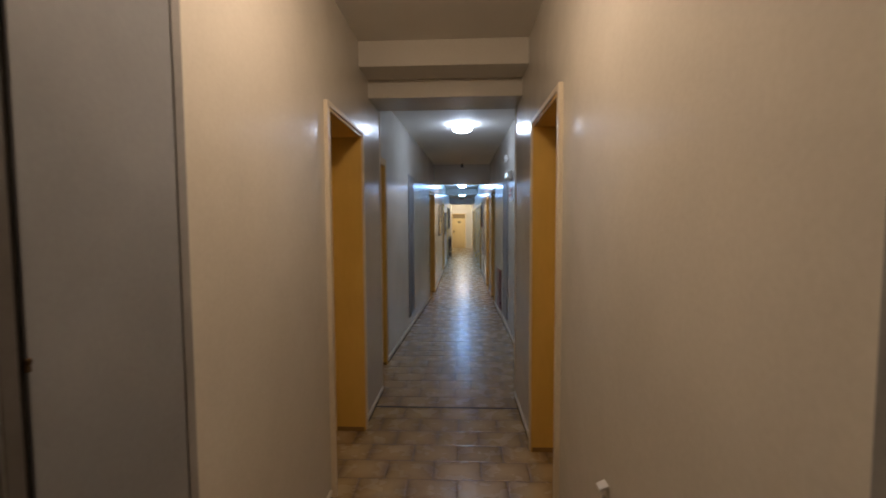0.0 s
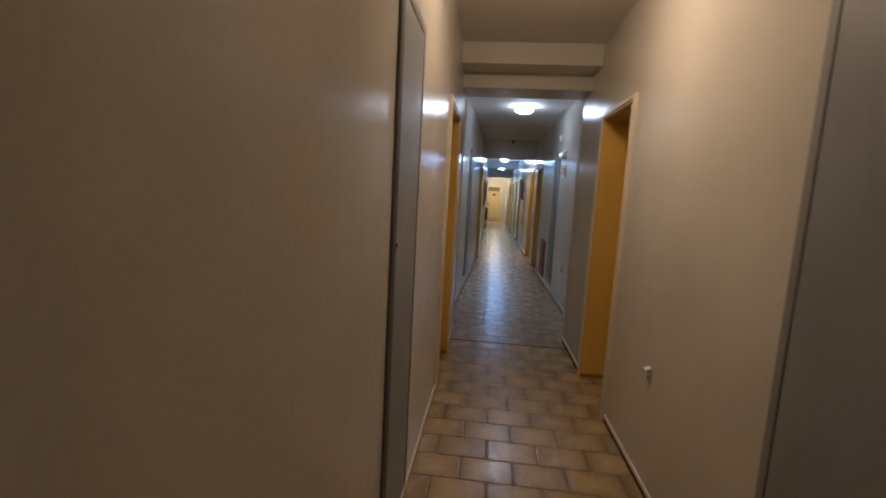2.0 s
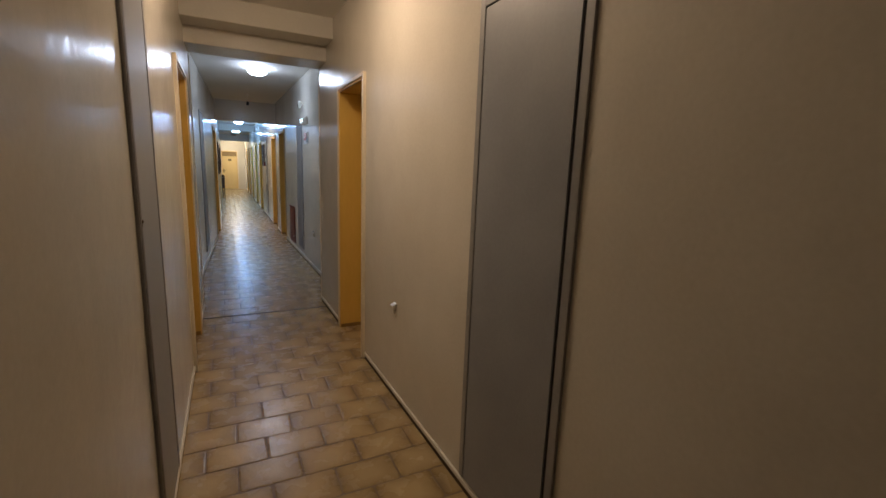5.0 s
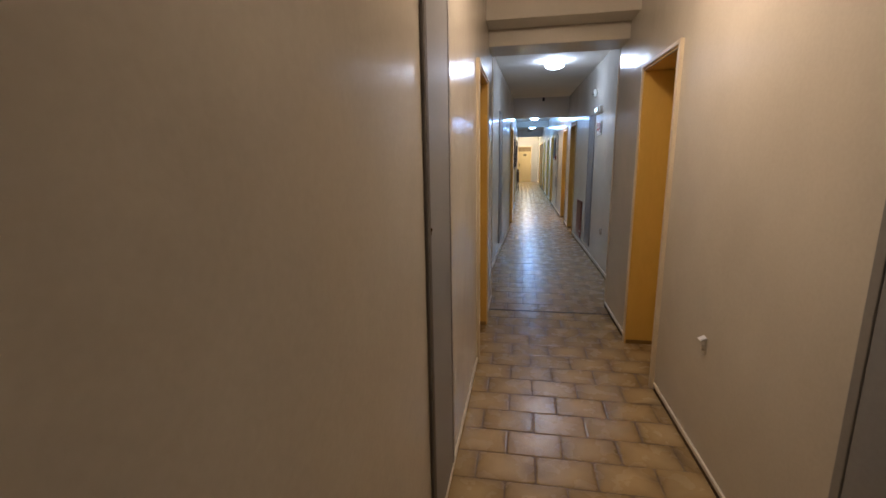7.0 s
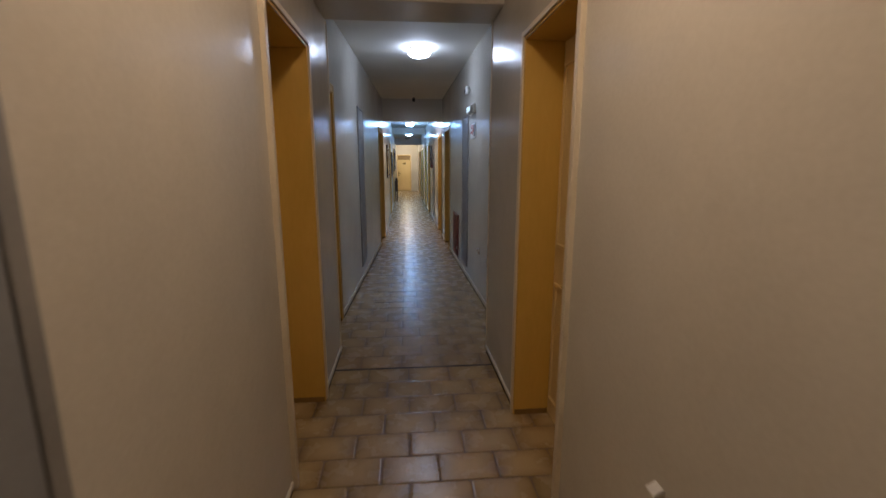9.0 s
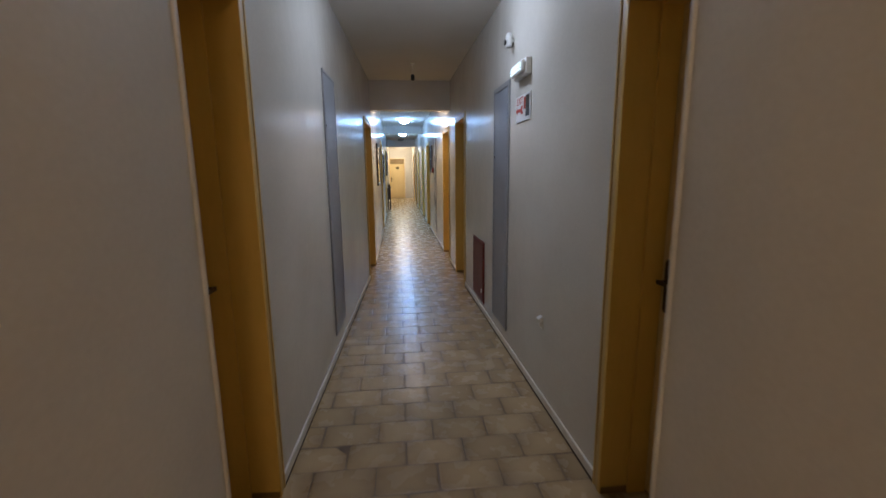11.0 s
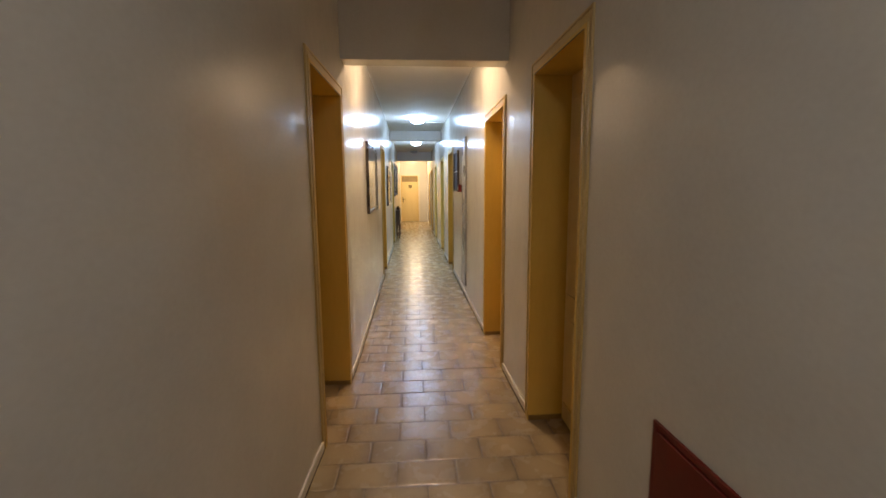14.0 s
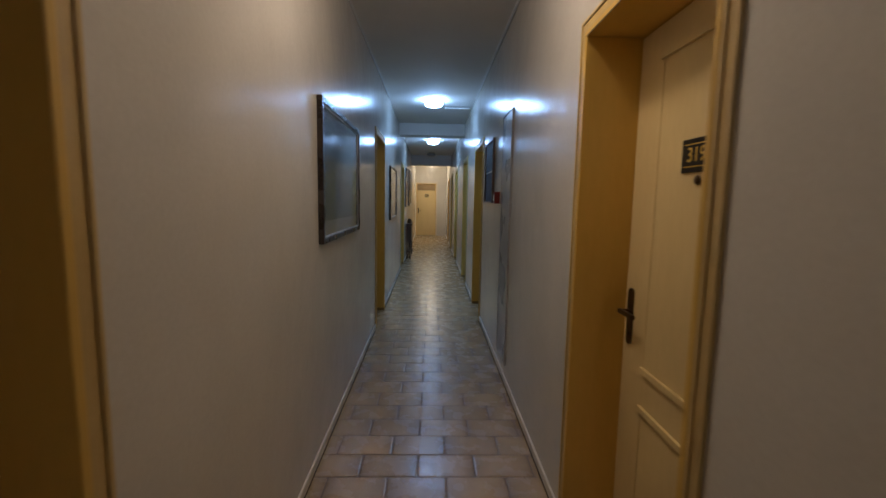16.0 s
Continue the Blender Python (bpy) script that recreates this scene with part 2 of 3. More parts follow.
# Openings in the walls: side, from y, to y, height. Doors stand in the deep ones, service doors in the flat ones.
DOORS = [
    (-1, 2.46, 3.20, 2.078), (1, 2.26, 2.96, 2.078), (-1, 3.95, 4.63, 2.07), (1, 3.88, 4.49, 2.05),
    (-1, 8.57, 9.37, 2.05), (1, 8.05, 8.78, 2.05), (1, 9.55, 10.36, 2.03), (-1, 13.25, 14.05, 2.08),
    (1, 13.6, 14.45, 2.05), (1, 15.7, 16.5, 2.05), (1, 18.3, 19.1, 2.05), (-1, 17.2, 18.0, 2.05), (1, 20.6, 21.4, 2.05), (1, 22.6, 23.4, 2.05),
]


def build_wall(name, side, key):
    (x0, y0), (x1, y1) = RUNS[side][key]
    length = math.hypot(x1 - x0, y1 - y0)
    inv = on_wall(side, y0 + 1e-6).inverted()
    cuts = sorted((a, c, h) for s, a, c, h in DOORS if s == side and y0 <= a < y1)
    spans, y = [], 0.0
    for a, c, h in cuts:
        spans += [(0, side * DEEP, y, a - y0, -0.1, TOP), (0, side * DEEP, a - y0, c - y0, h, TOP)]
        y = c - y0
    spans.append((0, side * DEEP, y, length, -0.1, TOP))
    w = new(name, mesh_of(boxes(*spans), name, PAINT))
    w.matrix_world = on_wall(side, y0 + 1e-6)
    return tagged(w, "glossy cream painted corridor wall", "wall", kind="structure")


for side, tag in ((-1, "west"), (1, "east")):
    for k, key in enumerate("abcd"):
        build_wall(f"wall_{tag}_{k + 1}", side, key)


def structure(name, bm, mat, label, category):
    return tagged(new(name, mesh_of(bm, name, mat)), label, category, kind="structure")


# The ends of the corridor and the backs of the side rooms.
structure("wall_south", boxes((-1.2, 1.3, -3.35, -3.2, -0.1, TOP)), PAINT, "cream painted end wall of the corridor", "wall")
structure("wall_north", boxes((-1.3, -0.405, 25.5, 25.7, -0.1, TOP), (0.34, 1.4, 25.5, 25.7, -0.1, TOP), (-0.405, 0.34, 25.5, 25.7, 2.0, TOP)), PAINT, "cream end wall with a door in it", "wall")

# Ceilings of the three stretches, and the beams between them.
structure("ceiling_1", boxes((-1.2, 1.3, -3.4, 3.2, 2.70, 2.95)), CEIL, "plain painted corridor ceiling", "ceiling")
structure("ceiling_2", boxes((-1.2, 1.3, 3.86, 9.44, 2.70, 2.95)), CEIL, "plain painted corridor ceiling", "ceiling")
structure("ceiling_3", boxes((-1.2, 1.3, 9.60, 16.6, 2.74, 2.95)), CEIL, "plain painted corridor ceiling", "ceiling")
structure("ceiling_4", boxes((-1.2, 1.3, 16.9, 21.6, 2.68, 2.95)), CEIL, "plain painted corridor ceiling", "ceiling")
structure("ceiling_5", boxes((-1.2, 1.3, 21.9, 25.7, 2.80, 2.95)), CEIL, "plain painted corridor ceiling", "ceiling")
structure("beam_1", boxes((-0.62, 0.80, 3.20, 3.48, 2.530, 2.95), bevel=0.006), PAINT, "painted ceiling beam, first step", "beam")
structure("beam_2", boxes((-0.62, 0.80, 3.484, 3.86, 2.40, 2.95), bevel=0.006), PAINT, "painted ceiling beam, second lower step", "beam")
structure("lintel", boxes((-0.50, 0.88, 9.44, 9.60, 2.288, 2.95), bevel=0.006), PAINT, "painted downstand across the corridor", "beam")
structure("beam_3", boxes((-0.55, 0.9, 16.6, 16.9, 2.535, 2.95), bevel=0.006), CEIL, "painted ceiling beam", "beam")

structure("beam_4", boxes((-0.55, 0.9, 21.6, 21.9, 2.39, 2.95), bevel=0.006), CEIL, "painted ceiling downstand near the corridor's end", "beam")

# ---- skirting ----


def skirting(side, key, index):
    (x0, y0), (x1, y1) = RUNS[side][key]
    cuts = sorted((a - y0 - 0.05, c - y0 + 0.05) for s, a, c, h in DOORS if s == side and y0 <= a < y1)
    y, spans = 0.0, []
    for a, c in cuts:
        spans.append((y, a))
        y = c
    spans.append((y, math.hypot(x1 - x0, y1 - y0)))
    bm, joint = bmesh.new(), bmesh.new()
    for a, c in spans:
        if c - a > 0.03:
            low, high = (0.034, 0.057) if key == "a" else (0.018, 0.064)
            boxes((0.002 * side, -0.011 * side, a, c, low, high), bm=bm, bevel=0.0025, segments=1)
            # The strip's dark colour paints the board's shadow over the joint.
            boxes((0.002 * side, -(0.003 if key == "a" else 0.008) * side, a, c, -0.004, low + 0.0005), bm=joint)
    ob = structure(f"baseboard_{index}", bm, SKIRT, "thin white painted skirting board", "skirting")
    ob.matrix_world = on_wall(side, y0 + 1e-6)
    part("joint", joint, JOINT_SHADE, ob, "dark dirty joint under the board")


for k, (side, key) in enumerate((s, key) for s in (-1, 1) for key in "abcd"):
    skirting(side, key, k + 1)

# ---- doors ----


def oval(x0, x1, y, r, z0, z1):
    """A long upright plate with round ends, from x0 to x1 thick."""
    bm = bmesh.new()
    ring = [(y + r * math.cos(a), (z1 - r if a < math.pi else z0 + r) + r * math.sin(a)) for a in (math.pi * (k + 0.001) / 7 for k in range(14))]
    back, front = [[bm.verts.new((x, p, q)) for p, q in ring] for x in (x0, x1)]
    bm.faces.new(back), bm.faces.new(front)
    for k in range(14):
        bm.faces.new((back[k], back[(k + 1) % 14], front[(k + 1) % 14], front[k]))
    return bm


def room_door(index, side, y0, y1, h, number="", north=False, far=True):
    """A door set back in a deep ochre lining, with a cream architrave, panelled leaf, lever handle and number plate."""
    m = pose(0.34, 25.5, 0, 0, 0, 90) if north else on_wall(side, y0)
    s = -side
    wide = y1 - y0
    first = y0 < 3.5 and not north
    back = 0.03 if north else (0.19 if first else 0.20)
    d = thing(f"door_{index}", m, "cream panelled room door in an ochre frame, closed", "door", "room doors", "structure")
    out = (0.022 if first else 0.016 if north else 0.0055) * s
    t, head = (0.030, 0.024) if first else (0.05, 0.05)
    part("architrave", boxes((-0.012 * s, out, -t, 0.004, 0, h + head), (-0.012 * s, out, wide - 0.004, wide + t, 0, h + head), (-0.011 * s, out * 0.98, 0.002, wide - 0.002, h - 0.004, h + head - 0.001), bevel=0.004), TRIM if y0 < 3.5 else TRIM_OCHRE, d, "moulded architrave")
    if not first and not north:
        bead = out + 0.005 * s
        part("bead", boxes((out - 0.003 * s, bead, -t, -t + 0.013, 0, h + head), (out - 0.003 * s, bead, wide + t - 0.013, wide + t, 0, h + head), (out - 0.003 * s, bead * 0.98, -t + 0.011, wide + t - 0.011, h + head - 0.013, h + head - 0.0005),
                           (out - 0.003 * s, bead, -0.012, 0.003, 0, h + 0.012), (out - 0.003 * s, bead, wide - 0.003, wide + 0.012, 0, h + 0.012), (out - 0.003 * s, bead * 0.98, 0.001, wide - 0.001, h - 0.003, h + 0.0115), bevel=0.0022), TRIM_OCHRE, d, "rounded double bead of the architrave")
    part("lining", boxes((0.012 * s, -0.28 * s, 0, 0.022, 0, h - 0.022), (0.012 * s, -0.28 * s, wide - 0.022, wide, 0, h - 0.022), (0.012 * s, -0.28 * s, 0, wide, h - 0.022, h - 0.001), bevel=0.003), OCHRE, d, "ochre painted door lining")
    x0, x1 = -back * s, -(back + 0.04) * s
    # Added strips colour in scuffs and shade at the foot of the lining.
    if not north:
        part("foot_strip", boxes((0.006 * s, x0, 0.018, 0.0235, 0, 0.032), (0.006 * s, x0, wide - 0.0235, wide - 0.018, 0, 0.032), bevel=0.001), SCUFF_SHADE, d, "dark brown worn strip at the foot of the lining")
    if 3.5 < y0 < 5.0:
        stop = x0 + 0.085 * s
        part("door_stop", boxes((x0 + 0.002 * s, stop, 0.020, 0.034, 0, h - 0.034), (x0 + 0.002 * s, stop, wide - 0.034, wide - 0.020, 0, h - 0.034), (x0 + 0.002 * s, stop, 0.020, wide - 0.020, h - 0.036, h - 0.020), bevel=0.002), OCHRE, d, "raised stop round the lining")
    # A thin near-black strip paints the shadow line below the head.
    if not north:
        part("shadow_line", boxes((0.012 * s, 0.0125 * s, 0.024, wide - 0.024, h - 0.0225, h - 0.0185)), GAP, d, "dark open joint under the head")
    leaf = part("leaf", boxes((x0, x1, 0.024, wide - 0.024, 0.008, h - 0.026), bevel=0.003), LEAF, d)
    face = x0
    # A brown band covers the top of the leaf.
    if north:
        part("transom", boxes((face, face + 0.010 * s, 0.03, wide - 0.03, h - 0.26, h - 0.03), bevel=0.003), BROWN, leaf, "brown transom panel")
    a, c = (0.06, wide - 0.19) if far else (0.19, wide - 0.06)
    rise = 0.005 if y0 < 3.5 else 0.002
    for z0, z1 in ((0.12, 0.80 if first else 0.645), (1.02 if first else 0.79, h - 0.14 - (0.22 if north else 0))):
        part("moulding", boxes((face, face + 0.012 * s, a, c, z1 - 0.010, z1 + 0.010), (face, face + 0.012 * s, a, c, z0 - 0.010, z0 + 0.010),
                               (face, face + rise * s, a - 0.009, a + 0.009, z0, z1), (face, face + rise * s, c - 0.009, c + 0.009, z0, z1), bevel=0.0012), LEAF, leaf)
    hy, way = (wide - 0.075, -1) if far else (0.075, 1)
    hd = part("handle", lathe([(0, 0), (0.009, 0), (0.009, 0.045), (0, 0.045)], 10, "x", centre=(min(face, face + 0.045 * s), hy, 0.98),
                              bm=boxes(bm=oval(face, face + 0.007 * s, hy, 0.021, 0.85, 1.07), *[(face + 0.034 * s, face + 0.05 * s, hy - 0.012 * way, hy + 0.105 * way, 0.971, 0.989)], bevel=0.004)), BRONZE, leaf, "dark bronze lever handle on a long plate")
    part("keyhole", lathe([(0, 0), (0.007, 0), (0.007, 0.004), (0, 0.004)], 10, "x", centre=(min(face + 0.006 * s, face + 0.010 * s), hy, 0.895)), BLACK, leaf)
    my = wide / 2 - (0.02 if far else -0.03 if 8.0 < y0 < 8.2 else 0.0)
    pz = 1.59 if 3.5 < y0 < 5.0 else 1.54
    plate = part("number_plate", boxes((face, face + 0.006 * s, my - 0.075, my + 0.075, pz - 0.05, pz + 0.05), bevel=0.0015), BLACK, leaf, "black number plate with gold numerals")
    for z in (pz - 0.033, pz + 0.033):
        part("gold_line", boxes((face + 0.005 * s, face + 0.0072 * s, my - 0.06, my + 0.06, z - 0.0018, z + 0.0018)), GOLD, leaf)
    fm = pose(face + 0.0066 * s, my, pz, 90, 0, 90 * s)
    if number:
        text_part(number, 0.062, fm, GOLD, leaf, name="numerals")
    else:
        part("numerals", boxes(*[(face + 0.005 * s, face + 0.0075 * s, my + k - 0.010, my + k + 0.010, pz - 0.016, pz + 0.016) for k in (-0.036, 0, 0.036)]), GOLD, leaf)
    part("peephole", lathe([(0, 0), (0.013, 0), (0.015, 0.004), (0.008, 0.007), (0, 0.006)], 14, "x", centre=(face if s > 0 else face - 0.007, my + 0.01 * s, pz - 0.073)), BRONZE, leaf)
    return d


NUMBERS = {2: "322", 4: "320", 6: "319"}
for k, (side, y0, y1, h) in enumerate(DOORS):
    room_door(k + 1, side, y0, y1, h, NUMBERS.get(k, ""), far=k not in (0, 1, 4, 5))
room_door(len(DOORS) + 1, 1, 0.0, 0.745, 2.0, north=True)


def service_door(side, y0, y1, z0, z1, label, hinge_first=True, frame=0.035, lock=None, paint=None, seal=False):
    """A flush grey metal door of a service shaft in a thin grey frame, with a dark gap at its free edge."""
    d = thing("service_door", on_wall(side, y0), label, "service door", "grey service doors")
    s = -side
    w = y1 - y0
    part("frame", boxes((0.0, 0.012 * s, 0, frame, z0, z1), (0.0, 0.012 * s, w - frame, w, z0, z1), (0.0, 0.0118 * s, frame - 0.001, w - frame + 0.001, z1 - frame, z1), bevel=0.003), GREYTRIM, d)
    # No opening here: a near-black strip paints the shade inside the gap.
    part("gap", boxes((0.0, 0.003 * s, frame, w - frame, z0, z1 - frame)), GAP, d)
    a, c = (frame + 0.016, w - frame - 0.004) if hinge_first else (frame + 0.004, w - frame - 0.016)
    panel = part("panel", boxes((0.002 * s, 0.010 * s, a, c, z0 + 0.004, z1 - frame - 0.006), bevel=0.002), paint or GREY, d)
    if seal:
        part("seal", boxes((0.0, 0.0135 * s, 0.004, frame - 0.002, z0, z1 - 0.004), bevel=0.002), DARKTRIM, d, "dark seal along the free edge")
    if lock:
        y, z = lock
        part("lock", lathe([(0, 0), (0.006, 0), (0.006, 0.004), (0.004, 0.006), (0, 0.005)], 12, "x", centre=(0.009 * s if s > 0 else 0.009 * s - 0.006, y, z), bm=boxes((0.009 * s, 0.012 * s, y - 0.005, y + 0.005, z - 0.018, z), bevel=0.001)), BRONZE, panel, "small dark lock")
    return d


service_door(-1, 0.820, 1.292, 0.07, 2.11, "flush blue-grey service door in the cream wall", lock=(0.05, 1.25), seal=True)
service_door(1, 0.113, 0.714, 0.07, 2.10, "wide flush grey service door in the cream wall")
service_door(-1, 6.07, 6.50, 0.18, 2.13, "tall flush grey shaft panel above the skirting", frame=0.02, lock=(0.03, 1.75))
service_door(1, 6.08, 6.56, 0.15, 2.07, "flush grey service door with a framed top", lock=(0.42, 1.53))
service_door(1, 11.82, 12.22, 0.15, 2.06, "flush pale grey service door beside the fire alarm", frame=0.007, paint=GREY_SHEEN)

# ---- ceiling lamps ----


def ceiling_lamp(x, y, z, colour, strength):
    state = "lit" if strength else "switched off"
    d = thing("ceiling_lamp", pose(x, y, z), "round ceiling lamp with a frosted glass bowl, " + state, "ceiling lamp", "corridor ceiling lamps")
    part("base", lathe([(0, 0), (0.106, 0), (0.110, -0.006), (0.110, -0.020), (0.102, -0.026), (0, -0.026)], 32), LAMPRING, d, "pale brass base ring")
    bowl = part("bowl", lathe([(0.100, -0.026), (0.118, -0.036), (0.124, -0.050), (0.116, -0.070), (0.088, -0.090), (0.046, -0.101), (0, -0.104)], 28), glow("lit glass bowl", colour, strength) if strength else FROSTED, d, "frosted glass bowl, " + ("glowing" if strength else "dark"))
    part("finial", lathe([(0, -0.101), (0.007, -0.103), (0.007, -0.111), (0.004, -0.115), (0, -0.116)], 12), WHITE, bowl)


FROSTED = surface("unlit frosted glass", (0.30, 0.30, 0.29), (0.36, 0.36, 0.35), 0.3, 10.0, 90.0, 0.02)
for lamp in LAMPS:
    ceiling_lamp(*lamp)
ceiling_lamp(0.15, 20.9, 2.68, COLD, 0.0)

# ---- fire box, sign, emergency light ----


def red_box():
    d = thing("fire_hose_box", on_wall(1, 6.92), "dark red steel service box set low in the wall", "fire box")
    part("frame", boxes((0, -0.010, 0, 0.02, 0.11, 0.73), (0, -0.010, 0.52, 0.54, 0.11, 0.73), (0, -0.0098, 0.018, 0.522, 0.11, 0.13), (0, -0.0098, 0.018, 0.522, 0.71, 0.73), bevel=0.002), RED, d)
    lid = part("lid", boxes((0, -0.014, 0.024, 0.516, 0.134, 0.706), bevel=0.003), RED, d)
    part("latch", boxes((-0.012, -0.022, 0.06, 0.075, 0.21, 0.25), bevel=0.002), WHITE, lid, "small pale latch")


red_box()


def exit_sign():
    d = thing("exit_sign", on_wall(1, 5.58, -0.02), "white exit sign with red letters and arrow", "sign")
    board = part("board", boxes((-0.002, -0.008, 0.01, 0.325, 1.76, 1.93), bevel=0.001), WHITE, d)
    text_part("EXIT", 0.068, pose(-0.0085, 0.235, 1.893, 90, 0, -90), SIGNRED, board, 0.0008)
    bm = bmesh.new()
    pts = [(0.32, 1.835), (0.285, 1.858), (0.285, 1.845), (0.215, 1.845), (0.20, 1.862), (0.165, 1.862), (0.18, 1.835), (0.165, 1.808), (0.20, 1.808), (0.215, 1.825), (0.285, 1.825), (0.285, 1.812)]
    f = bm.faces.new([bm.verts.new((-0.0085, y, z)) for y, z in pts])
    ex = bmesh.ops.extrude_face_region(bm, geom=[f])
    bmesh.ops.translate(bm, vec=(-0.001, 0, 0), verts=[v for v in ex["geom"] if isinstance(v, bmesh.types.BMVert)])
    part("arrow", bm, SIGNRED, board)
    part("doorway_symbol", boxes((-0.008, -0.0095, 0.035, 0.105, 1.785, 1.915)), BLACK, board)
    part("figure_bar", boxes((-0.008, -0.0092, 0.112, 0.15, 1.835, 1.91)), SIGNRED, board)


exit_sign()


def emergency_light(side, y, z):
    d = thing("emergency_light", on_wall(side, y, z), "white emergency light with lit clear diodes", "emergency light")
    s = -side
    part("housing", boxes((0, 0.04 * s, 0, 0.27, 0, 0.10), bevel=0.008), WHITE, d)
    cover = part("cover", boxes((0.039 * s, 0.066 * s, 0.01, 0.26, 0.012, 0.088), bevel=0.012), WHITE, d)
    for z1 in (0.034, 0.050, 0.066):
        for k in range(9):
            part("diode", lathe([(0, 0), (0.0035, 0), (0.003, 0.003), (0, 0.004)], 8, "x", centre=(0.065 * s if s > 0 else 0.065 * s - 0.004, 0.035 + 0.025 * k, z1)), DIODE, cover)


DIODE = glow("lit diode", (0.5, 0.82, 1.0), 3.5)
emergency_light(1, 5.60, 2.01)

# ---- pictures ----


def framed_picture(side, y0, y1, z0, z1):
    d = thing("framed_picture", on_wall(side, y0), "dark framed picture with a pale mount under glass", "picture", "corridor pictures")
    s = -side
    w, t = y1 - y0, 0.03
    part("frame", boxes((0, 0.03 * s, 0, t, z0, z1), (0, 0.03 * s, w - t, w, z0, z1), (0, 0.0298 * s, t - 0.001, w - t + 0.001, z0, z0 + t), (0, 0.0298 * s, t - 0.001, w - t + 0.001, z1 - t, z1), bevel=0.004), FRAME, d, "dark moulded frame")
    part("liner", boxes((0.002 * s, 0.022 * s, t - 0.001, t + 0.008, z0 + t, z1 - t), (0.002 * s, 0.022 * s, w - t - 0.008, w - t + 0.001, z0 + t, z1 - t), (0.002 * s, 0.0218 * s, t, w - t, z0 + t - 0.001, z0 + t + 0.008), (0.002 * s, 0.0218 * s, t, w - t, z1 - t - 0.008, z1 - t + 0.001)), SILVER, d, "thin silver inner liner")
    mount = part("mount", boxes((0.002 * s, 0.010 * s, t, w - t, z0 + t, z1 - t)), MOUNT, d)
    part("print", boxes((0.009 * s, 0.012 * s, t + 0.03, w - t - 0.03, z0 + t + 0.085, z1 - t - 0.03)), PRINT, mount)
    part("glass", boxes((0.016 * s, 0.018 * s, t, w - t, z0 + t, z1 - t)), GLASS, d).visible_shadow = False


SILVER = surface("silver picture liner", (0.55, 0.55, 0.54), (0.65, 0.65, 0.63), 0.3, 10.0, 90.0, 0.02, metallic=0.7)
MOUNT = surface("grey picture mount", (0.33, 0.33, 0.33), (0.40, 0.40, 0.39), 0.6, 6.0, 80.0, 0.02)
PRINT = surface("dark blue grey print", (0.020, 0.028, 0.048), (0.085, 0.10, 0.13), 0.6, 7.0, 40.0, 0.02)


def glass_material():
    m, n, l, b = material("picture glass")
    b.inputs["Transmission Weight"].default_value, b.inputs["Roughness"].default_value, b.inputs["IOR"].default_value = 1.0, 0.06, 1.25
    return m


GLASS = glass_material()
framed_picture(-1, 10.90, 12.05, 1.155, 1.905)
framed_picture(-1, 14.72, 15.78, 1.10, 1.85)

# ---- small fittings ----


def cable_outlet(side, y, z):
    d = thing("cable_outlet", on_wall(side, y, z), "small white cable outlet with a hood", "wall outlet", "low wall outlets")
    s = -side
    part("plate", boxes((0, 0.006 * s, -0.019, 0.019, -0.046, 0.034), bevel=0.003), SKIRT, d, "cream plate")
    bm = bmesh.new()
    rows = [(0.005, 0.038), (0.031, 0.024), (0.032, 0.019), (0.005, 0.029)]
    left = [bm.verts.new((x * s, -0.019, z1)) for x, z1 in rows]
    right = [bm.verts.new((x * s, 0.019, z1)) for x, z1 in rows]
    bm.faces.new(left), bm.faces.new(right)
    for k in range(4):
        bm.faces.new((left[k], left[(k + 1) % 4], right[(k + 1) % 4], right[k]))
    part("hood", bm, WHITE, d)
    part("socket", lathe([(0, 0), (0.012, 0), (0.012, 0.010), (0.008, 0.012), (0, 0.006)], 14, "x", centre=(0.005 if s > 0 else -0.017, 0, -0.018)), SKIRT, d)


cable_outlet(1, 1.58, 0.60)
cable_outlet(1, 5.28, 0.515)


def pendant_socket(x, y, z):
    d = thing("lamp_socket", pose(x, y, z), "black empty lamp socket under the ceiling", "lamp socket")
    part("rose", lathe([(0, 0), (0.026, 0), (0.024, -0.012), (0.008, -0.018), (0, -0.018)], 16), WHITE, d)
    part("cord", lathe([(0, -0.017), (0.004, -0.017), (0.004, -0.12), (0, -0.12)], 8), WHITE, d)
    part("socket", lathe([(0, -0.118), (0.014, -0.12), (0.022, -0.135), (0.024, -0.18), (0.020, -0.188), (0.018, -0.17), (0, -0.17)], 16), BLACK, d)


pendant_socket(0.2, 8.45, 2.70)


def wall_sensor(side, y, z):
    d = thing("motion_sensor", on_wall(side, y, z), "small white motion sensor high on the wall", "sensor")
    s = -side
    part("bracket", boxes((0, 0.02 * s, -0.012, 0.012, 0.0, 0.03), bevel=0.003), WHITE, d)
    body = part("body", boxes((0.018 * s, 0.055 * s, -0.03, 0.03, -0.035, 0.06), bevel=0.012), WHITE, d)
    part("lens", lathe([(0, 0), (0.02, 0), (0.017, 0.008), (0, 0.013)], 16, "x", centre=(0.054 * s if s > 0 else 0.054 * s - 0.013, 0, 0.0)), BLACK, body)


wall_sensor(1, 6.02, 2.30)


def call_point(side, y, z):
    d = thing("fire_call_point", on_wall(side, y, z), "small red fire alarm call point", "alarm")
    s = -side
    box = part("box", boxes((0, 0.045 * s, -0.05, 0.05, -0.05, 0.05), bevel=0.005), RED, d)
    part("window", boxes((0.044 * s, 0.047 * s, -0.028, 0.028, -0.025, 0.025), bevel=0.001), WHITE, box)


